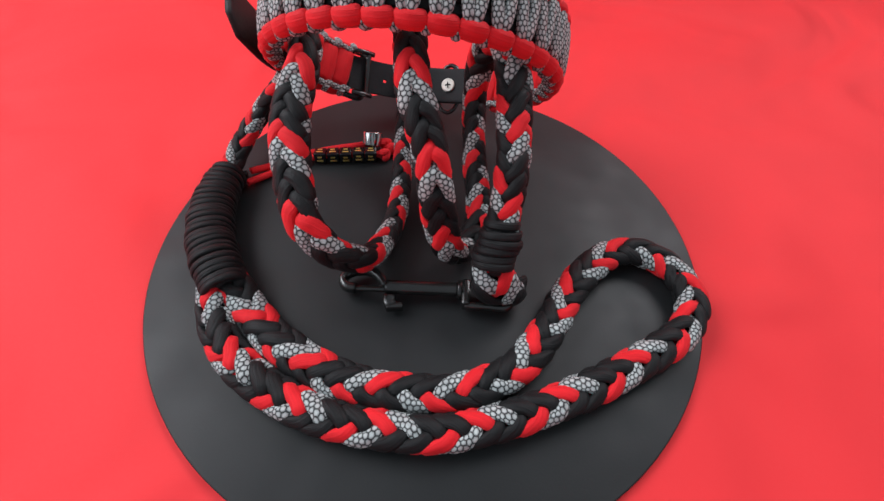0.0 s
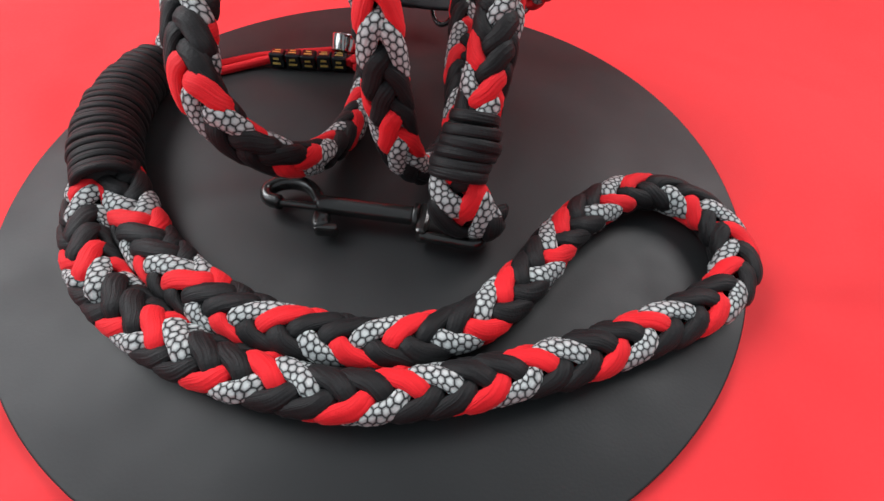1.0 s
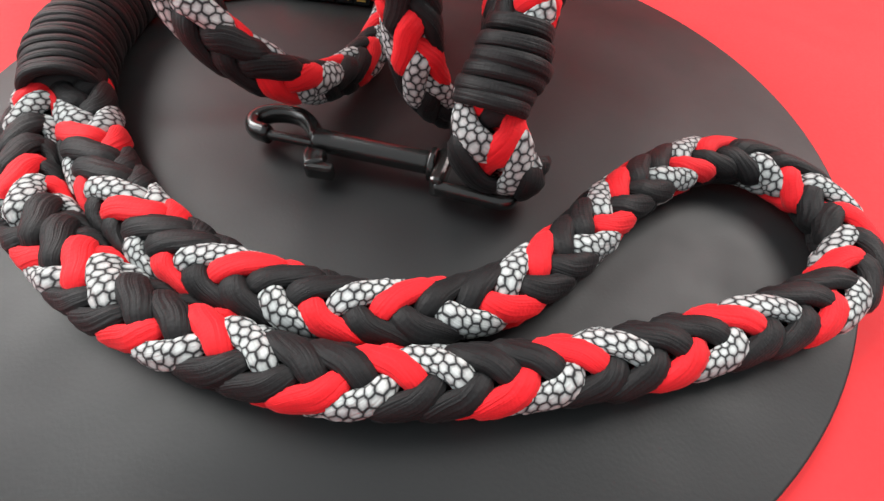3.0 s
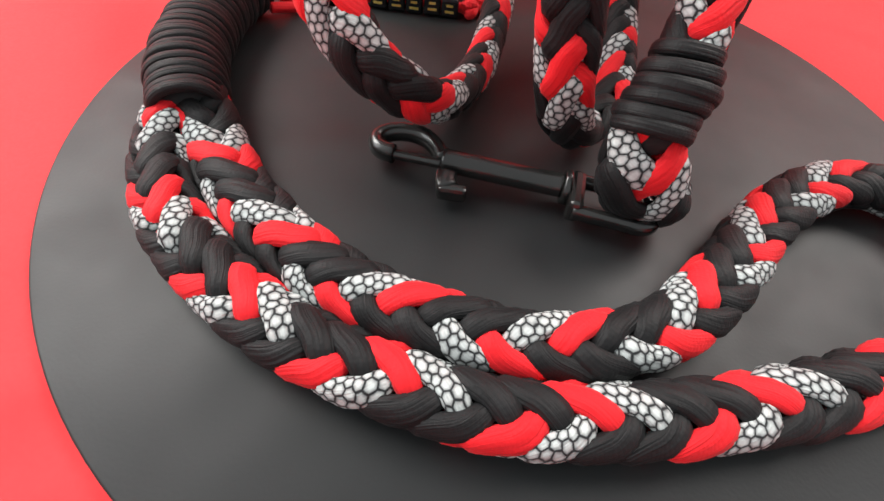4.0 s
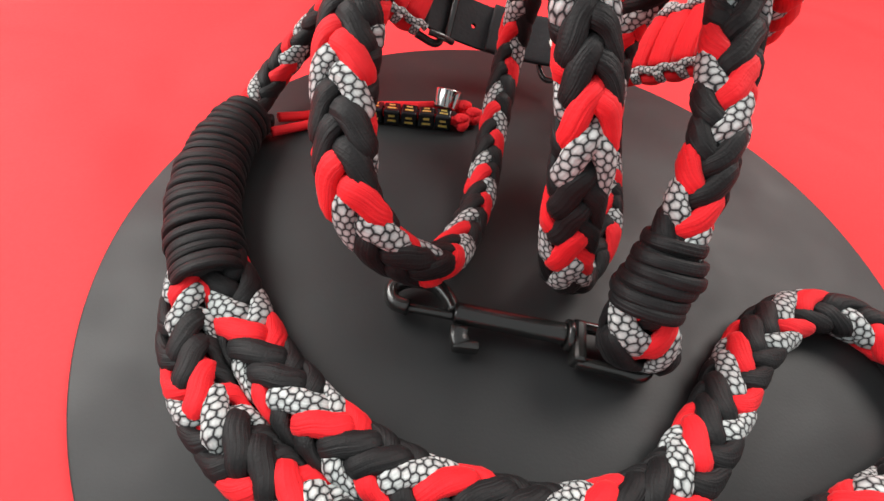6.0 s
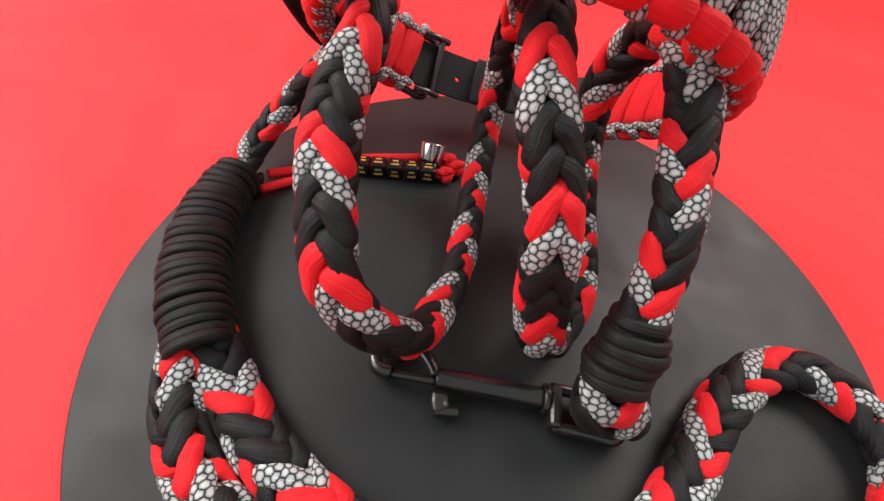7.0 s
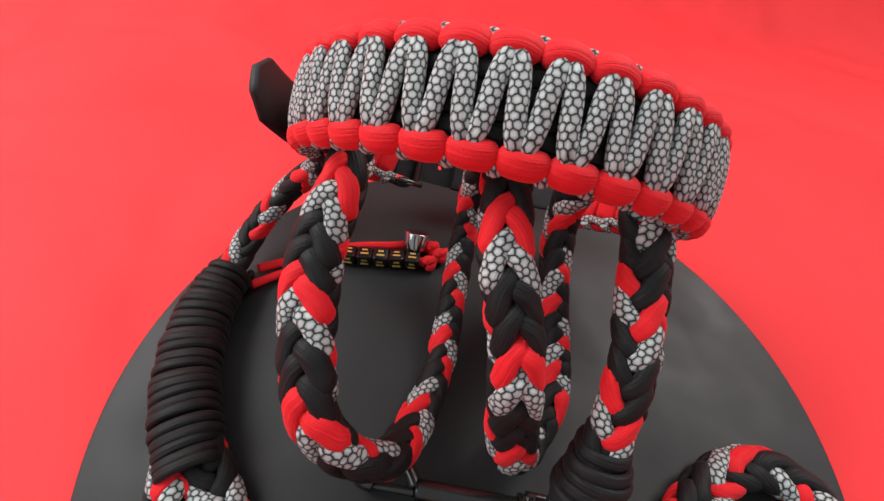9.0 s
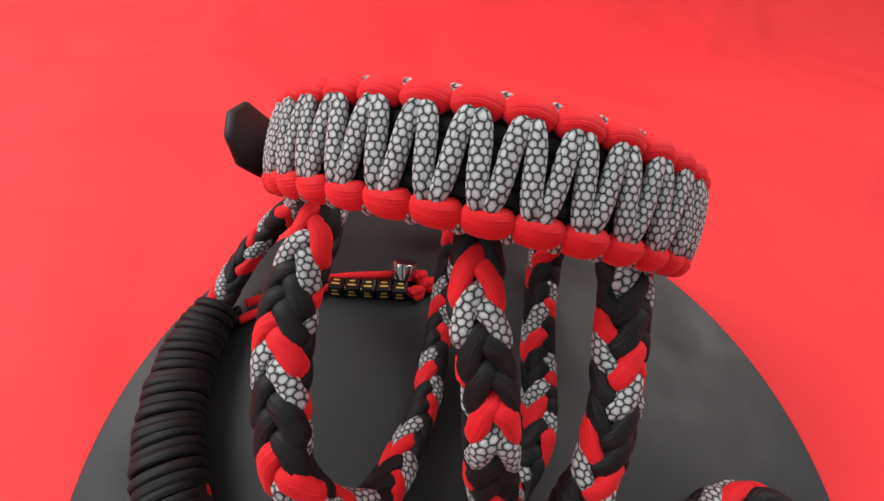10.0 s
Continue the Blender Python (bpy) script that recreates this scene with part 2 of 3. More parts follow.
def build_disc():
    bm = cylinder(DISC_R, 0.003, 0.0006, 160)
    me = bpy.data.meshes.new("display_board")
    bm.to_mesh(me)
    bm.free()
    me.materials.append(DISC_BLACK)
    ob = new("display_board", me)
    ob.location = (DISC_C[0], DISC_C[1], -0.0015)
    tagged(ob, "round matt black display board lying on red paper", "board")


def ripples(material, scale, depth):
    """Slow waves of a sheet that does not lie quite flat."""
    nt = material.node_tree
    bsdf = nt.nodes["Principled BSDF"]
    old = bsdf.inputs["Normal"].links[0].from_socket
    co = nt.nodes.new("ShaderNodeTexCoord")
    n = add(nt, "ShaderNodeTexNoise", Scale=scale, Detail=2.0, Distortion=0.6)
    nt.links.new(co.outputs["Object"], n.inputs["Vector"])
    b = add(nt, "ShaderNodeBump", Strength=1.0, Distance=depth)
    nt.links.new(n.outputs["Fac"], b.inputs["Height"])
    nt.links.new(old, b.inputs["Normal"])
    nt.links.new(b.outputs["Normal"], bsdf.inputs["Normal"])


def dust(material):
    """A few pale specks and short fibres on a dark surface."""
    nt = material.node_tree
    bsdf = nt.nodes["Principled BSDF"]
    old = bsdf.inputs["Base Color"].links[0].from_socket
    co = nt.nodes.new("ShaderNodeTexCoord")
    v = add(nt, "ShaderNodeTexVoronoi", Scale=38.0, Randomness=1.0)
    nt.links.new(co.outputs["Object"], v.inputs["Vector"])
    r = ramp(nt, v.outputs["Distance"], [(0.006, (1, 1, 1)), (0.014, (0, 0, 0))])
    mix = nt.nodes.new("ShaderNodeMixRGB")
    mix.inputs["Color2"].default_value = (0.16, 0.15, 0.14, 1)
    nt.links.new(r.outputs["Color"], mix.inputs["Fac"])
    nt.links.new(old, mix.inputs["Color1"])
    nt.links.new(mix.outputs["Color"], bsdf.inputs["Base Color"])
    # handling smears change the gloss
    n = add(nt, "ShaderNodeTexNoise", Scale=26.0, Detail=5.0, Roughness=0.6)
    nt.links.new(co.outputs["Object"], n.inputs["Vector"])
    m = nt.nodes.new("ShaderNodeMapRange")
    m.inputs["From Min"].default_value, m.inputs["From Max"].default_value = 0.3, 0.7
    m.inputs["To Min"].default_value, m.inputs["To Max"].default_value = 0.42, 0.56
    nt.links.new(n.outputs["Fac"], m.inputs["Value"])
    nt.links.new(m.outputs["Result"], bsdf.inputs["Roughness"])


dust(DISC_BLACK)
ripples(RED_PAPER, 7.0, 0.022)
ripples(DISC_BLACK, 9.0, 0.004)
build_backdrop()
build_disc()

# ---------- leash ----------
PERIOD = 0.035


def braid(parent, rows, order, phases, phases_back, rolls, period=PERIOD, half_w=0.0049, half_t=0.0038, cord_w=0.0026, cord_t=0.0019, slow=0.3, widths=((0.0, 1.0),)):
    """Eight-cord plait: four cords wind each way, each over two and under two, so that the faces show rows of chevrons.
    rows: x, y, z, then the normal of its broad face. order: colours of the four cords of each hand."""
    q, s = spline(rows, 0.0009)
    t, side, nrm = frames_along(q[:, :3], q[:, 3:6])
    rng = random.Random(len(rows))
    wide = np.interp(s, [a for a, _ in widths], [c for _, c in widths])
    back = np.interp(s, [a for a, _ in phases_back], [c for _, c in phases_back])
    roll = np.radians(np.interp(s, [a for a, _ in rolls], [c for _, c in rolls]))
    phase = np.interp(s, [a for a, _ in phases], [c for _, c in phases])
    for hand in (1, -1):
        for k in range(4):
            start = math.radians(90 * k)
            if hand == 1:
                ps = start - 2 * np.pi * (s - phase) / period
                th = ps - slow * np.cos(2 * ps)
            else:
                ps = math.pi - start - math.pi / 4 + 2 * np.pi * (s - back) / period
                th = ps + slow * np.cos(2 * ps)
            lift = -hand * np.sin(2 * th)
            over = 0.5 + 0.5 * np.tanh(2.2 * lift) / np.tanh(2.2)
            wob = 1 + 0.035 * np.sin(s * rng.uniform(150, 260) + rng.uniform(0, 6)) + 0.02 * np.sin(s * 700 + rng.uniform(0, 6))
            r = (0.52 + 0.48 * over) * wob
            th = th + roll
            x, z = -np.cos(th) * half_w * wide * r, np.sin(th) * half_t * (0.5 + 0.5 * wide) * r
            p = q[:, :3] + x[:, None] * side + z[:, None] * nrm
            out = unit((-np.cos(th) / half_w)[:, None] * side + (np.sin(th) / half_t)[:, None] * nrm)
            width = cord_w * (0.35 + 0.65 * wide) * (0.66 + 0.36 * over) * wob
            me = sweep("cord", p, out, width, cord_t * (0.85 + 0.15 * over), {"r": CORD_RED, "g": CORD_GREY, "b": CORD_BLACK}[order[k]], 10, 2.2)
            part("cord", me, None, parent, {"r": "plain red nylon cord", "g": "grey cord with a black snakeskin print", "b": "plain black nylon cord"}[order[k]])
    return q


def coil(name, rows, turns, parent, label, cord=0.0014, core=True):
    """A tight whipping of cord round a path. rows: x, y, z, half width, half height, lean of the turns."""
    q, s = spline(rows, 0.0006)
    n = turns * 40
    at = np.linspace(0, s[-1], n)
    col = [np.interp(at, s, q[:, k]) for k in range(q.shape[1])]
    c = np.stack(col[:3], 1)
    t, side, nrm = frames_along(c, np.tile((0.02, 0.01, 1.0), (n, 1)))
    a = np.linspace(0, 2 * np.pi * turns, n)
    pw = 2.3
    ca, sa = np.cos(a), np.sin(a)
    ca, sa = np.sign(ca) * np.abs(ca) ** (2 / pw), np.sign(sa) * np.abs(sa) ** (2 / pw)
    jit = 1 + (0.03 if turns > 10 else 0.07) * np.sin(a / (2 * np.pi) * 2.399 * 2) + 0.012 * np.sin(a * 1.37)
    w, h = (col[3] - cord) * jit, (col[4] - cord) * jit
    loose = 1.0 if turns > 10 else 0.8
    c = c + t * (loose * (0.0005 * np.sin(a * 0.173 + 1.0) + 0.0004 * np.sin(a * 0.61)))[:, None]
    p = c + (ca * w)[:, None] * side + (sa * h)[:, None] * nrm + t * (col[5] * np.cos(a + 0.6))[:, None]
    out = unit((ca / w)[:, None] * side + (sa / h)[:, None] * nrm)
    pitch = s[-1] / turns
    ob = part(name, sweep(name, p, out, pitch * 0.55, cord, CORD_BLACK, 10, 2.6), None, parent, label)
    if core:
        m = sweep("wrap_core", c, np.tile((0.02, 0.01, 1.0), (n, 1)), col[3] - 1.6 * cord, col[4] - 1.6 * cord, CORD_BLACK, 16, 2.3)
        part("wrap_core", m, None, ob)
    return ob


leash = thing("dog_leash", (-0.1, 0.13, 0.0), "plaited red, black and grey cord leash on a black board", "leash")

HANDLE_PHASE = [(0.0428, 0.0165), (0.0716, 0.0104), (0.1027, 0.0064), (0.1387, 0.0075), (0.1721, 0.0058), (0.2063, 0.005), (0.2423, 0.0061), (0.2748, 0.0035), (0.3149, 0.0086), (0.3486, 0.0074), (0.3806, 0.0044), (0.4144, 0.0031), (0.4486, 0.0024), (0.4802, -0.0011), (0.5153, -0.001)]
HANDLE_PHASE_BACK = [(0.0176, 0.0219), (0.0495, 0.0189), (0.0833, 0.0177), (0.1167, 0.016), (0.1522, 0.0166), (0.1865, 0.0159), (0.2216, 0.016), (0.2594, 0.0188), (0.2905, 0.0149), (0.3248, 0.0141), (0.3599, 0.0143), (0.3937, 0.0131), (0.4279, 0.0123), (0.4612, 0.0106), (0.4937, 0.008)]
HANDLE_ROLL = [(0.0, 30), (0.05, 36), (0.08, 28), (0.12, 15), (0.2, 20), (0.235, 15), (0.26, -5), (0.28, -20), (0.31, -10), (0.36, -10), (0.40, -18), (0.445, -20), (0.47, -45), (0.50, -50), (0.515, -75), (0.546, -80)]
HANDLE_WIDTH = [(0.0, 0.8), (0.008, 1.0), (0.018, 1.2), (0.08, 1.2), (0.13, 1.14), (0.27, 1.14), (0.30, 1.2), (0.44, 1.2), (0.48, 1.25), (0.522, 1.3), (0.534, 1.15), (0.543, 0.8)]
MAIN_PHASE = [(0.0, -0.007), (0.028, -0.008), (0.0582, -0.0132), (0.0876, -0.0174), (0.189, -0.0388), (0.215, -0.0476), (0.2315, -0.063), (0.2854, -0.0632), (0.3065, -0.061), (0.3381, -0.0644), (0.4425, -0.065), (0.4731, -0.0694), (0.5015, -0.076), (0.533, -0.0795), (0.5654, -0.0821), (0.6, -0.0825), (0.6306, -0.0869), (0.73, -0.0915)]
MAIN_PHASE_BACK = [(0.0, -0.0042), (0.022, -0.0047), (0.0513, -0.0099), (0.0767, -0.0151), (0.1053, -0.0172), (0.2, -0.0143), (0.2245, -0.0255), (0.2809, -0.0254), (0.3091, -0.0292), (0.3412, -0.0307), (0.4321, -0.0316), (0.4618, -0.0325), (0.4888, -0.0405), (0.5186, -0.0458), (0.5717, -0.0452), (0.6045, -0.0473), (0.6293, -0.0532), (0.745, -0.0477)]
MAIN_ROLL = [(0.0, 96), (0.02, 95), (0.036, 70), (0.06, 62), (0.08, 52), (0.11, 35), (0.16, 4), (0.21, 4), (0.25, 40), (0.28, 36), (0.30, 14), (0.35, 5), (0.40, 20), (0.43, 20), (0.46, 12), (0.49, -2), (0.51, 8), (0.53, 45), (0.55, 24), (0.57, 22), (0.595, 5), (0.61, -12), (0.635, -5), (0.70, -20), (0.73, -50), (0.787, -30)]
MAIN_WIDTH = [(0.0, 1.6), (0.008, 1.8), (0.020, 1.8), (0.028, 1.15), (0.052, 1.05), (0.14, 1.2), (0.24, 1.2), (0.26, 1.05), (0.29, 1.15), (0.33, 1.12), (0.36, 1.0), (0.42, 1.1), (0.54, 1.15), (0.57, 1.36), (0.615, 1.36), (0.64, 1.05), (0.76, 0.95), (0.787, 0.6)]
HANDLE_Z = 0.0067
UP = (0.0, 0.0, 1.0)
# the hand loop: out of the wrap, along the front of the board, round the tip and back
HANDLE_START = [(-0.1010, 0.1070, 0.0105, -0.2, 0, 1), (-0.0972, 0.0965, 0.0100, -0.2, 0, 1), (-0.0910, 0.0790, 0.0067, -0.15, -0.1, 1)]
HANDLE_FRONT = [(-0.0787, 0.0640), (-0.0625, 0.0531), (-0.0440, 0.0446), (-0.0235, 0.0403), (-0.0038, 0.0384), (0.0169, 0.0412), (0.0364, 0.0467), (0.0560, 0.0540), (0.0750, 0.0632), (0.0938, 0.0732)]
HANDLE_TIP = [(0.1062, 0.0822), (0.1130, 0.0943), (0.1120, 0.1066), (0.1043, 0.1178), (0.0920, 0.1222)]
HANDLE_RETURN = [(0.0788, 0.1182), (0.0670, 0.1083), (0.0572, 0.0967), (0.0500, 0.0855), (0.0418, 0.0740), (0.0325, 0.0640), (0.0192, 0.0568), (0.0045, 0.0530), (-0.0127, 0.0535), (-0.0280, 0.0554), (-0.0443, 0.0609), (-0.0572, 0.0680), (-0.0720, 0.0790), (-0.0828, 0.0901)]
HANDLE_END = [(-0.0902, 0.0998, 0.0100, 0, 0, 1), (-0.0990, 0.1080, 0.0105, 0, 0, 1)]
HANDLE = HANDLE_START + [(x, y, HANDLE_Z, *UP) for x, y in HANDLE_FRONT + HANDLE_TIP + HANDLE_RETURN] + HANDLE_END
# the lead: up from the hook, then three coils that lean on the collar, then down to the wrap
FROM_HOOK = [
    (0.0300, 0.1030, 0.0110, 0, 0.6, -0.8), (0.0288, 0.0985, 0.0092, 0, -0.5, -0.8), (0.0244, 0.0952, 0.0162, 0, -0.9, 0.2), (0.0218, 0.1000, 0.0262, 0, -0.75, 0.65),
    (0.0255, 0.1120, 0.0400, 0, -0.72, 0.7), (0.0285, 0.1270, 0.0560, 0.1, -0.72, 0.7), (0.0288, 0.1410, 0.0660, 0.1, -0.65, 0.75), (0.0285, 0.1560, 0.0770, 0.1, -0.55, 0.85),
    (0.0260, 0.1690, 0.0830, 0.1, -0.2, 1),
]
BEHIND_FIRST = [
    (0.0230, 0.1820, 0.0780, 0.4, 0.7, 0.5), (0.0185, 0.1920, 0.0600, 0.8, 0.5, 0.1), (0.0172, 0.1900, 0.0440, 1, 0.3, -0.1), (0.0175, 0.1660, 0.0250, 1, 0.1, -0.2),
    (0.0190, 0.1360, 0.0120, 0.8, 0, -0.6), (0.0105, 0.1185, 0.0105, 0, -0.5, -0.9),
]
MIDDLE_COIL = [
    (0.0040, 0.1105, 0.0225, 0, -1, -0.1), (0.0000, 0.1125, 0.0400, 0, -0.95, 0.2), (-0.0026, 0.1180, 0.0570, 0, -0.85, 0.45), (-0.0053, 0.1265, 0.0680, 0, -0.72, 0.68),
    (-0.0105, 0.1390, 0.0805, 0, -0.68, 0.72), (-0.0120, 0.1520, 0.0870, 0, -0.45, 0.9), (-0.0130, 0.1670, 0.0900, 0, -0.1, 1), (-0.0140, 0.1840, 0.0800, 0.5, 0.8, 0.4),
]
BEHIND_SECOND = [
    (-0.0165, 0.1970, 0.0560, 1, 0.4, 0.1), (-0.0180, 0.1950, 0.0320, 1, 0.2, -0.1), (-0.0195, 0.1700, 0.0150, 1, 0.1, -0.1), (-0.0212, 0.1430, 0.0085, 1, 0, -0.3),
    (-0.0275, 0.1170, 0.0130, 0.5, -0.5, -0.7), (-0.0342, 0.1035, 0.0230, 0.3, -0.8, -0.5),
]
LAST_COIL = [
    (-0.0442, 0.1020, 0.0315, -0.1, -0.95, -0.1), (-0.0526, 0.1068, 0.0415, -0.3, -0.9, 0.3), (-0.0564, 0.1170, 0.0500, -0.25, -0.8, 0.55), (-0.0592, 0.1305, 0.0580, -0.2, -0.68, 0.7),
    (-0.0596, 0.1450, 0.0665, -0.1, -0.6, 0.78), (-0.0560, 0.1600, 0.0755, 0, -0.5, 0.85), (-0.0560, 0.1740, 0.0790, 0, 0, 1),
]
TO_WRAP = [
    (-0.0655, 0.1915, 0.0660, -0.5, 0.6, 0.6), (-0.0810, 0.2015, 0.0430, -0.6, 0.5, 0.6), (-0.0965, 0.2015, 0.0270, -0.5, 0.3, 0.8), (-0.1075, 0.1870, 0.0160, -0.2, 0.2, 1),
    (-0.1115, 0.1690, 0.0110, 0, 0, 1), (-0.1120, 0.1500, 0.0105, 0, 0, 1),
]
MAIN = FROM_HOOK + BEHIND_FIRST + MIDDLE_COIL + BEHIND_SECOND + LAST_COIL + TO_WRAP


def under(parent):
    """Parts are modelled in the world's axes; this seats them under their thing."""
    for o in parent.children:
        o.matrix_parent_inverse = Matrix.Translation(parent.location).inverted()


braid(leash, HANDLE, "rgbb", HANDLE_PHASE, HANDLE_PHASE_BACK, HANDLE_ROLL, widths=HANDLE_WIDTH)
braid(leash, MAIN, "rbbg", MAIN_PHASE, MAIN_PHASE_BACK, MAIN_ROLL, half_w=0.0049, half_t=0.0036, cord_w=0.0027, widths=MAIN_WIDTH)
coil("wrap", [(-0.0912, 0.0950, 0.0100, 0.0096, 0.0095, 0.001), (-0.0980, 0.1060, 0.0105, 0.0106, 0.0102, 0.001), (-0.1055, 0.1200, 0.0105, 0.0106, 0.0102, 0.001),
              (-0.1110, 0.1370, 0.0100, 0.0105, 0.0098, 0.001), (-0.1130, 0.1530, 0.0097, 0.0098, 0.0094, 0.001), (-0.1115, 0.1690, 0.0095, 0.0085, 0.0088, 0.001)],
     24, leash, "tight whipping of black cord")
coil("wrap", [(0.0222, 0.0993, 0.0262, 0.0086, 0.0080, 0.0018), (0.0236, 0.1045, 0.0318, 0.0096, 0.0089, 0.0018), (0.0258, 0.1128, 0.0400, 0.0070, 0.0066, 0.0018)],
     6, leash, "bulging whipping of black cord", cord=0.0011)


def build_hook(parent):
    """A black bolt snap: open ring, pin, barrel, thumb trigger, swivel and square eye."""
    a, e = Vector((-0.0235, 0.1003, 0.0068)), Vector((0.0085, 0.0993, 0.0068))
    hook = part("snap_hook", round_rod("snap_hook", [a, a.lerp(e, 0.33), a.lerp(e, 0.66), e], 0.0032, BLACK_METAL, 20), None, parent, "glossy black metal snap hook")
    ring = [(-0.0235, 0.1010, 0.006), (-0.0260, 0.1050, 0.006), (-0.0300, 0.1085, 0.006), (-0.0355, 0.1095, 0.006), (-0.0405, 0.1080, 0.006), (-0.0430, 0.1045, 0.006), (-0.0415, 0.1010, 0.006), (-0.0370, 0.0998, 0.006)]
    part("hook_ring", round_rod("hook_ring", ring, 0.0023, BLACK_METAL, 16, flat=1.25), None, hook)
    part("bolt_pin", round_rod("bolt_pin", [(-0.0372, 0.0998, 0.006), (-0.030, 0.0997, 0.006), (-0.0235, 0.0995, 0.006)], 0.0014, BLACK_METAL), None, hook)
    trig = [(-0.0215, 0.0960, 0.0062), (-0.0215, 0.0935, 0.0058), (-0.0205, 0.0915, 0.0055)]
    part("thumb_trigger", round_rod("thumb_trigger", trig, 0.0028, BLACK_METAL, 12, flat=0.8, power=4), None, hook)
    paddle = block((0.0078, 0.0030, 0.0048), 0.0011)
    bmesh.ops.transform(paddle, matrix=pose(-0.0192, 0.0912, 0.0048, 0, 0, 4), verts=paddle.verts)
    part("trigger_paddle", paddle, BLACK_METAL, hook)
    flange = cylinder(0.0046, 0.0020, 0.0006, 28)
    bmesh.ops.transform(flange, matrix=pose(0.0095, 0.0992, 0.0066, 0, 90, -2), verts=flange.verts)
    part("swivel_collar", flange, BLACK_METAL, hook)
    seat = block((0.0038, 0.0130, 0.0066), 0.0012)
    bmesh.ops.transform(seat, matrix=pose(0.0122, 0.0972, 0.0062, 0, 0, -3), verts=seat.verts)
    part("swivel_block", seat, BLACK_METAL, hook)
    eye = [(0.0115, 0.1030, 0.0062), (0.0190, 0.1025, 0.0062), (0.0270, 0.1015, 0.0060), (0.0300, 0.1002, 0.0060), (0.0316, 0.0962, 0.0060), (0.0314, 0.0922, 0.0060), (0.0290, 0.0903, 0.0062), (0.0220, 0.0908, 0.0062), (0.0115, 0.0916, 0.0062)]
    part("swivel_eye", round_rod("swivel_eye", eye, 0.0017, BLACK_METAL, 14, flat=1.3), None, hook)
    return hook


build_hook(leash)
under(leash)

# ---------- collar ----------
TAIL = [(-0.080, 0.222, 0.045), (-0.0875, 0.207, 0.062), (-0.0905, 0.190, 0.0862)]
TAIL_NORMAL = (-0.75, -0.4, 0.5)
RC = np.array([-0.0121, 0.1976, 0.0640])
AX = np.array([0.0843, 0.7334, 0.6746])
RU = np.array([0.9935, -0.1142, 0.0])
RW = np.array([-0.0770, -0.6701, 0.7382])
R1, R2 = 0.0664, 0.0615


def ring_at(deg, lift=0.0, across=0.0):
    """A place on the collar: degrees round it, metres out from the band's outer face, metres across its width."""
    a = np.radians(deg)
    ca, sa = np.cos(a)[..., None], np.sin(a)[..., None]
    nrm = unit(ca / R1 * RU + sa / R2 * RW)
    return RC + R1 * ca * RU + R2 * sa * RW + nrm * np.asarray(lift)[..., None] + np.asarray(across)[..., None] * AX, nrm


def ring_strip(name, d0, d1, lift, across, half_w, half_h, material, seg=12, power=4.0, n=80):
    deg = np.linspace(d0, d1, n)
    p, nrm = ring_at(deg, np.full(n, lift) if np.isscalar(lift) else lift, np.full(n, across) if np.isscalar(across) else across)
    return sweep(name, p, nrm, half_w, half_h, material, seg, power)


def plain_section(bm, d0, d1, n, half_w, inner, outer):
    """A length of strap with squared edges."""
    rows = []
    for deg in np.linspace(d0, d1, n):
        at = [ring_at(np.array(deg), np.array(lift), np.array(w))[0] for lift, w in ((inner, -half_w), (inner, half_w), (outer, half_w), (outer, -half_w))]
        rows.append([bm.verts.new(tuple(p)) for p in at])
    for r0, r1 in zip(rows, rows[1:]):
        for k in range(4):
            m = (k + 1) % 4
            bm.faces.new((r0[k], r0[m], r1[m], r1[k]))


def holed_section(bm, mid, half_deg, half_w, radius, inner, outer):
    """A short length of strap with a round hole punched through it."""
    layers = []
    per_deg = math.radians(1) * 0.0635
    corner = math.atan2(half_w, half_deg * per_deg)
    turns = sorted([k * math.pi / 16 for k in range(32)] + [corner, math.pi - corner, math.pi + corner, 2 * math.pi - corner])
    n = len(turns)
    for lift in (inner, outer):
        for rim in (True, False):
            ring = []
            for k in range(n):
                a = turns[k]
                u, v = math.cos(a), math.sin(a)
                if rim:
                    f = min(half_deg * per_deg / max(abs(u), 1e-6), half_w / max(abs(v), 1e-6))
                else:
                    f = radius
                p = ring_at(np.array(mid + u * f / per_deg), np.array(lift), np.array(v * f - 0.001 * (not rim)))[0]
                ring.append(bm.verts.new(tuple(p)))
            layers.append(ring)
    a_out, a_in, b_out, b_in = layers
    for k in range(n):
        m = (k + 1) % n
        bm.faces.new((a_out[k], a_out[m], a_in[m], a_in[k]))
        bm.faces.new((b_out[m], b_out[k], b_in[k], b_in[m]))
        bm.faces.new((a_in[k], a_in[m], b_in[m], b_in[k]))
        bm.faces.new((a_out[m], a_out[k], b_out[k], b_out[m]))


collar_base = ring_at(np.array(265.0), np.array(0.0), np.array(-0.012))[0]
collar = thing("dog_collar", tuple(collar_base), "woven grey and red cord collar with a black leather strap", "collar")
WEAVE0, WEAVE1, KNOTS, WEAVE_SHIFT = -58.0, 226.0, 30, 0.15


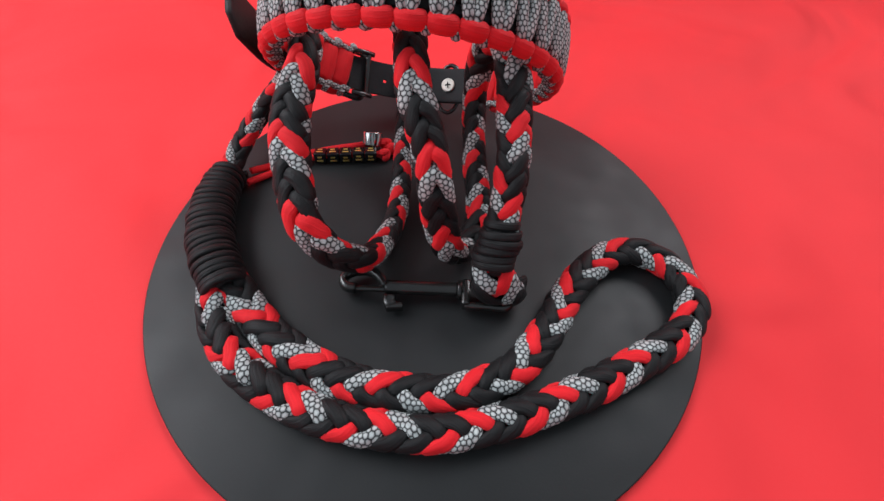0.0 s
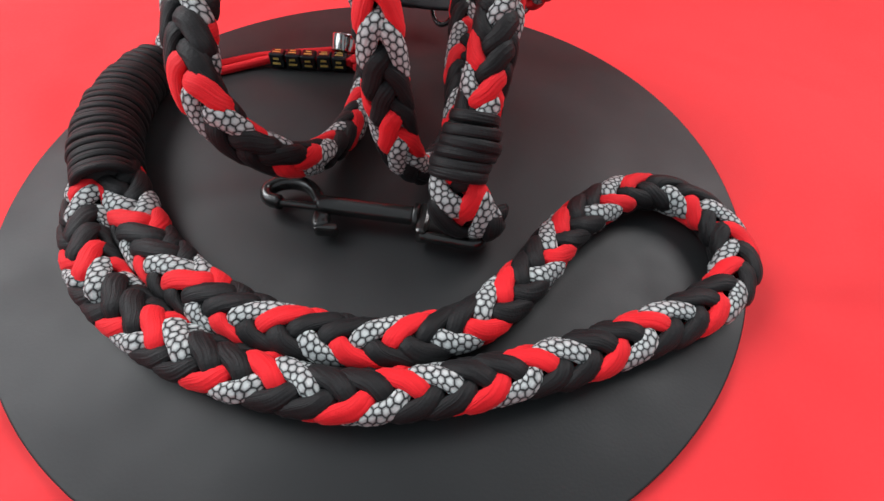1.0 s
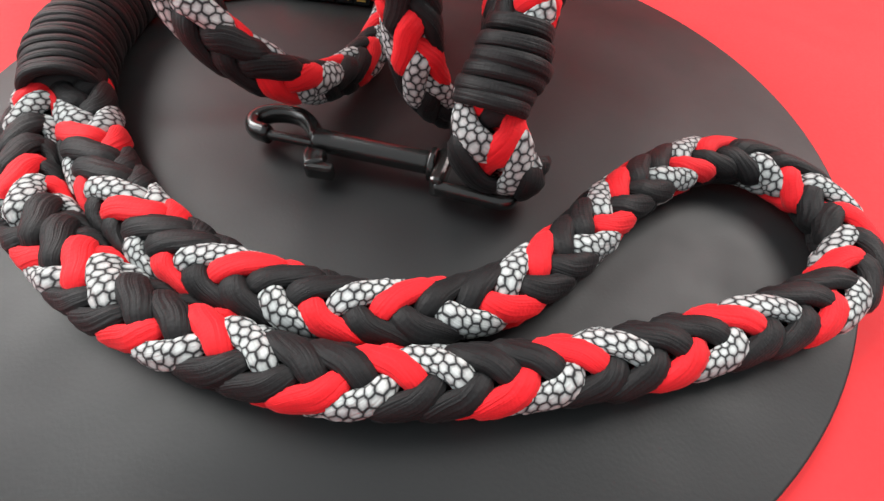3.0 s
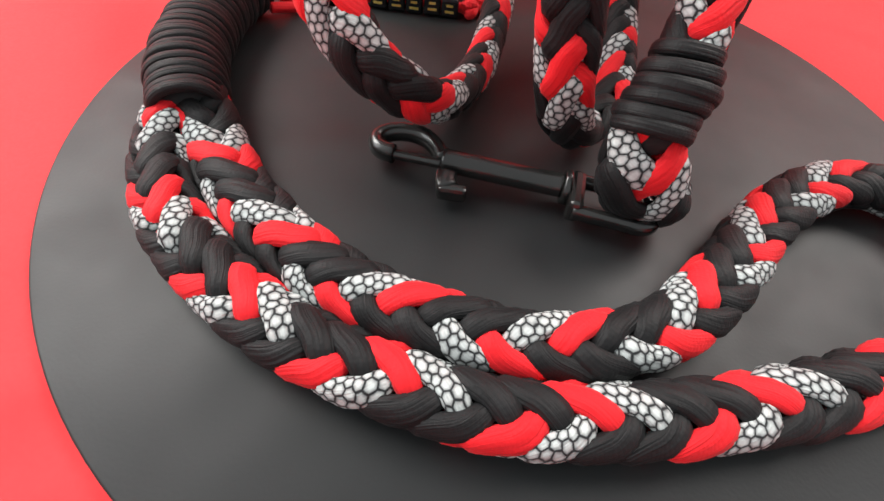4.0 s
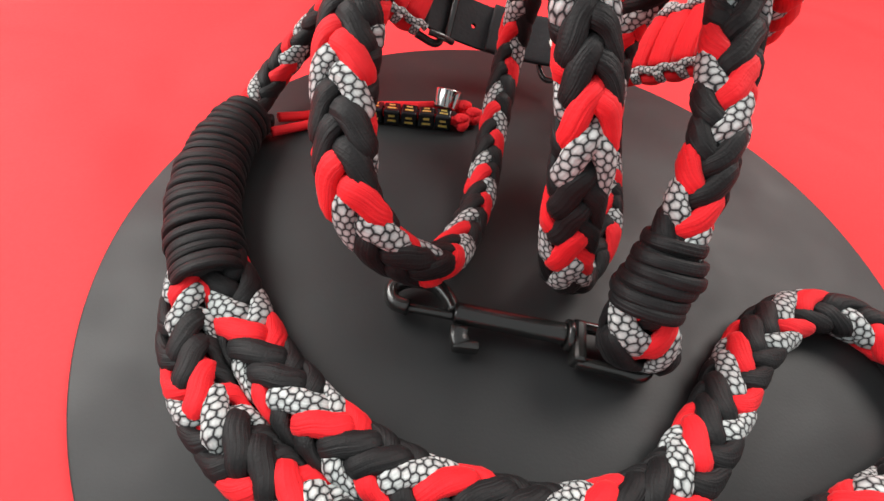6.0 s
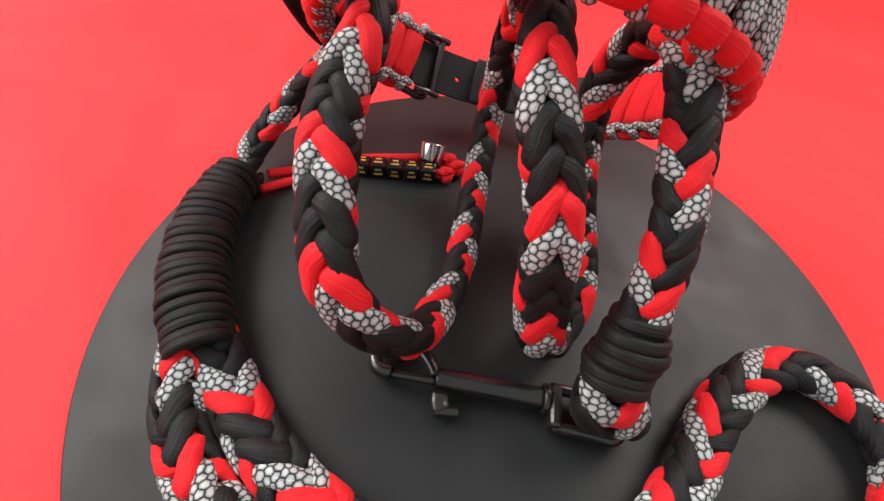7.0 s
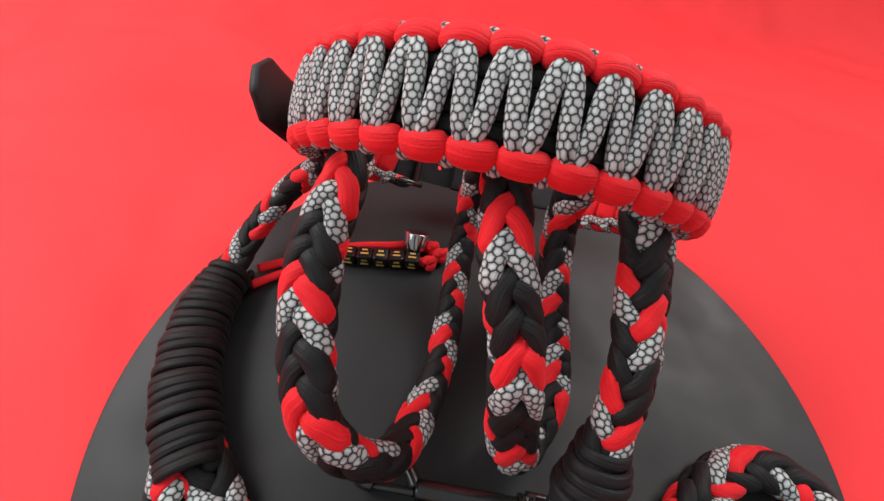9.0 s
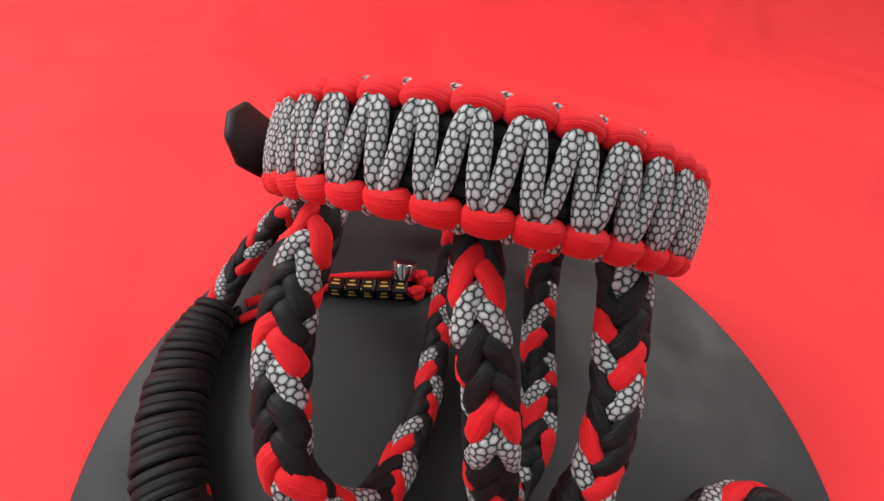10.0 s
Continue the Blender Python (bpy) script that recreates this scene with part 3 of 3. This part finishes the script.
def build_collar():
    core = part("core_band", ring_strip("core_band", WEAVE0, WEAVE1, -0.0022, 0.0, 0.0105, 0.0020, CORD_BLACK, n=160), None, collar, "black filler cords under the weave")
    for w in (-0.0062, -0.0021, 0.0021, 0.0062):
        part("filler_cord", ring_strip("filler_cord", WEAVE0, WEAVE1, -0.0004, w, 0.0021, 0.0012, CORD_BLACK, n=160, power=2.2), None, collar, "black filler cord under the lacing")
    step = (WEAVE1 - WEAVE0) / KNOTS
    rng = random.Random(4)
    # grey lacing in a zigzag over the outer face
    deg, lift, across = [], [], []
    fine = 18
    for k in range(KNOTS):
        d = WEAVE0 + step * (k + WEAVE_SHIFT)
        for i in range(fine):
            f = i / fine
            up = f < 0.5
            g = (f if up else 1 - f) * 2
            g2 = 0.5 - 0.5 * math.cos(math.pi * g)
            g3 = 0.45 * g + 0.55 * g2
            deg.append(d + step * (f + 0.6 * math.sin(4 * math.pi * f) / (4 * math.pi)))
            across.append((-1 + 2 * g3) * 0.0104)
            lift.append(0.0016 + 0.0011 * math.sin(math.pi * g) - (0.0022 if g in (0, 1) else 0.0))
    deg, lift, across = np.array(deg), np.array(lift), np.array(across)
    p, nrm = ring_at(deg, lift, across)
    keep = (deg > WEAVE0) & (deg < WEAVE1)
    part("grey_lacing", sweep("grey_lacing", p[keep], nrm[keep], 0.00240, 0.0017, CORD_GREY, 10, 2.3, uv_scale=1.08), None, collar, "grey snakeskin-print cord laced in a zigzag")
    # red edge knots, inner bars and grey tips
    for k in range(KNOTS):
        for edge in (-1, 1):
            mid = WEAVE0 + step * (k + 0.5 + WEAVE_SHIFT + (0.38 if edge < 0 else 0.0))
            if not WEAVE0 + 1 < mid < WEAVE1 - 1:
                continue
            f = np.linspace(-1, 1, 13)
            n = len(f)
            q, nr = ring_at(mid + f * step * 0.51, 0.0004 - 0.0016 * f ** 2, edge * (0.0121 - 0.0014 * f ** 2))
            tilt = unit(nr + edge * 0.75 * AX)
            r = np.sqrt(np.clip(1 - (np.abs(f) / 1.01) ** 7.0, 0.03, 1))
            part("edge_knot", sweep("edge_knot", q, tilt, 0.0036 * r * rng.uniform(0.95, 1.05), 0.0029 * r, CORD_RED, 12, 2.2), None, collar)
            g = np.linspace(-1, 1, 7)
            q, nr = ring_at(np.full(7, mid + step * 0.5) + g * 0.5, -0.0030 + 0.0012 * (1 - g ** 2), edge * (0.0126 + 0.0018 * (1 - g ** 2)))
            part("lacing_tip", sweep("lacing_tip", q + nr * (g * 0.0022)[:, None], np.tile(edge * AX, (7, 1)), 0.0019, 0.0014, CORD_GREY, 8, 2.0, uv_scale=1.25), None, collar)
        mid = WEAVE0 + step * (k + 0.5)
        f = np.linspace(-1, 1, 9)
        q, nr = ring_at(mid + f * step * 0.18, -0.0046 + 0.0012 * f ** 2, f * 0.0098)
        part("inner_bar", sweep("inner_bar", q, -nr, 0.0051, 0.0018, CORD_RED, 10, 2.2), None, collar)
    for edge in (-1, 1):
        deg = np.linspace(WEAVE0, WEAVE1, 400)
        ph = (deg - WEAVE0) / step * 2 * np.pi
        q, nr = ring_at(deg, -0.0042 + 0.0003 * np.cos(ph), edge * (0.0112 + 0.0004 * np.sin(ph)))
        part("edge_cord", sweep("edge_cord", q, nr, 0.0016 + 0.0002 * np.sin(ph * 2), 0.0017, CORD_GREY, 10, 2.0), None, collar, "grey snakeskin-print cord along the inner edge")
    # leather
    strap_bm = bmesh.new()
    for d0, d1 in ((222, 244.55), (248.45, 268)):
        plain_section(strap_bm, d0, d1, 24, 0.0093, -0.00215, 0.00015)
    holed_section(strap_bm, 246.5, 1.95, 0.0093, 0.0011, -0.00215, 0.00015)
    part("leather_strap", strap_bm, LEATHER, collar, "black leather strap with a punched hole")
    part("leather_fold", ring_strip("leather_fold", 253, 305, -0.0035, 0.0, 0.0102, 0.0016, LEATHER, 16, 6.0), None, collar, "folded black leather end")
    # screw
    sp, sn = ring_at(np.array(282.0), np.array(-0.0055), np.array(0.0))
    m = Matrix.Translation(sp) @ Vector(-sn).to_track_quat("Z", "Y").to_matrix().to_4x4()
    head = cylinder(0.0040, 0.0016, 0.0005, 32)
    bmesh.ops.transform(head, matrix=m, verts=head.verts)
    screw = part("screw", head, SILVER_SCREW, collar, "round nickel screw head with a cross slot")
    # slots are not cut: black bars on the head paint the shade inside them
    for turn in (20, 110):
        slot = block((0.0034, 0.0007, 0.0003), 0)
        bmesh.ops.transform(slot, matrix=m @ pose(0, 0, 0.00085, 0, 0, turn), verts=slot.verts)
        part("slot_shade", slot, LEATHER_EDGE, screw)
    # tail of the strap, pointed, standing off on the outside
    root, _ = ring_at(np.array(222.0), np.array(0.003), np.array(0.0))
    ctrl = [tuple(root), *TAIL]
    q, s = spline(ctrl, 0.001)
    nr = np.tile(np.array(TAIL_NORMAL), (len(q), 1))
    half = np.minimum(0.0110, 0.0044 + (s[-1] - s) * 0.9)
    part("strap_tail", sweep("strap_tail", q, nr, half, 0.0013, LEATHER_EDGE, 14, 6.0), None, collar, "pointed tail of the black leather strap")
    # buckle
    c = [ring_at(np.array(float(a)), np.array(l), np.array(w))[0] for a, l, w in ((226, 0.0040, -0.0120), (235, 0.0030, -0.0122), (236, 0.0030, 0.0), (235, 0.0030, 0.0122), (226, 0.0040, 0.0120), (224, 0.0040, 0.0), (226, 0.0040, -0.0120))]
    buckle = part("buckle", round_rod("buckle", c, 0.0017, BLACK_METAL, 12), None, collar, "black metal roller buckle")
    c = [ring_at(np.array(float(a)), np.array(l), np.array(0.0))[0] for a, l in ((225, 0.004), (231, 0.006), (239, 0.0045))]
    part("prong", round_rod("prong", c, 0.0012, BLACK_METAL, 10), None, buckle)
    c = [ring_at(np.array(float(a)), np.array(l), np.array(w))[0] for a, l, w in ((236, -0.004, -0.0115), (236, -0.004, 0.0115))]
    part("roller", round_rod("roller", [c[0], (c[0] + c[1]) / 2, c[1]], 0.0017, BLACK_METAL, 10), None, buckle)
    for w in (-0.0118, 0.0118):
        c = [ring_at(np.array(float(a)), np.array(l), np.array(w))[0] for a, l in ((228, -0.0035), (233, -0.0050), (239, -0.0040))]
        part("side_bar", round_rod("side_bar", c, 0.0014, BLACK_METAL, 10), None, buckle)
    # D-ring round the fold, standing out past both edges
    c = []
    for a in np.linspace(0, 2 * np.pi, 17):
        c.append(ring_at(np.array(281.0 + 6.0 * math.cos(a)), np.array(0.003), np.array(0.0142 * math.sin(a)))[0])
    part("ring", round_rod("ring", c, 0.0013, BLACK_METAL, 12), None, collar, "dark glossy metal leash ring")


build_collar()
under(collar)


# ---------- bead charm ----------
def build_charm():
    z0 = 0.0036
    a, b = Vector((-0.0683, 0.1902, z0)), Vector((-0.0395, 0.1923, z0))
    yaw = math.degrees(math.atan2(b.y - a.y, b.x - a.x))
    charm = thing("bead_charm", (a.x, a.y, 0.0), "red cord charm with black cube beads and a metal bead", "charm")
    for k in range(5):
        p = a.lerp(b, k / 4)
        bead_m = Matrix.Translation(p) @ pose(0, 0, 0, -8 + 4 * (k % 3), 0, yaw + (-3, 2, 0, 3, -2)[k])
        cube = block((0.0068, 0.0068, 0.0068), 0.0009, 3)
        bmesh.ops.transform(cube, matrix=bead_m, verts=cube.verts)
        bead = part("bead", cube, BEAD_BLACK, charm, "glossy black cube bead with gold marks")
        # gold marks stand as plain bars, on top and in front
        for face in (pose(0, 0, 0.0035), pose(0, -0.0035, 0, 90)):
            for x, y, w, h in ((0, -0.0011, 0.0036, 0.0009), (0, 0.0011, 0.0026, 0.0009)):
                bar = block((w, h, 0.0002), 0)
                bmesh.ops.transform(bar, matrix=bead_m @ face @ pose(x, y, 0), verts=bar.verts)
                part("gold_mark", bar, GOLD, bead)
    barrel = cylinder(0.0058, 0.0078, 0.0006, 44)
    bmesh.ops.transform(barrel, matrix=pose(-0.0392, 0.2016, 0.0072, -38, 0, -6), verts=barrel.verts)
    part("metal_bead", barrel, STEEL, charm, "mirror-polished metal barrel bead")
    r = 0.0019
    low = [(-0.1040, 0.1670, 0.0040), (-0.0950, 0.1760, r), (-0.0850, 0.1830, r), (-0.0750, 0.1885, 0.0028), (-0.0683, 0.1902, z0), (-0.0395, 0.1923, z0), (-0.0340, 0.1925, z0)]
    high = [(-0.1040, 0.1750, 0.0050), (-0.0950, 0.1830, 0.0020), (-0.0800, 0.1925, r), (-0.0650, 0.1975, 0.0022), (-0.0500, 0.1995, 0.0035), (-0.0398, 0.2010, 0.0046), (-0.0320, 0.2005, 0.0046)]
    for path in (low, high):
        part("red_cord", round_rod("red_cord", path, r, CORD_RED, 10), None, charm)
    for p in ((-0.0320, 0.1925, 0.0038), (-0.0318, 0.2005, 0.0048), (-0.0275, 0.1975, 0.0042)):
        c = [Vector(p) + Vector((0.0016 * math.cos(t), 0.0011 * math.sin(2 * t) + 0.0012 * math.cos(t * 3), 0.0017 * math.sin(t))) for t in np.linspace(0, 4.6 * math.pi / 2, 14)]
        part("cord_knot", round_rod("cord_knot", c, 0.0021, CORD_RED, 10), None, charm)
    tail = [(-0.0320, 0.1925, 0.0036), (-0.0285, 0.1960, 0.0036), (-0.0240, 0.2010, 0.0030), (-0.0180, 0.2040, 0.0018)]
    part("red_cord", round_rod("red_cord", tail, r, CORD_RED, 10), None, charm)
    under(charm)


build_charm()
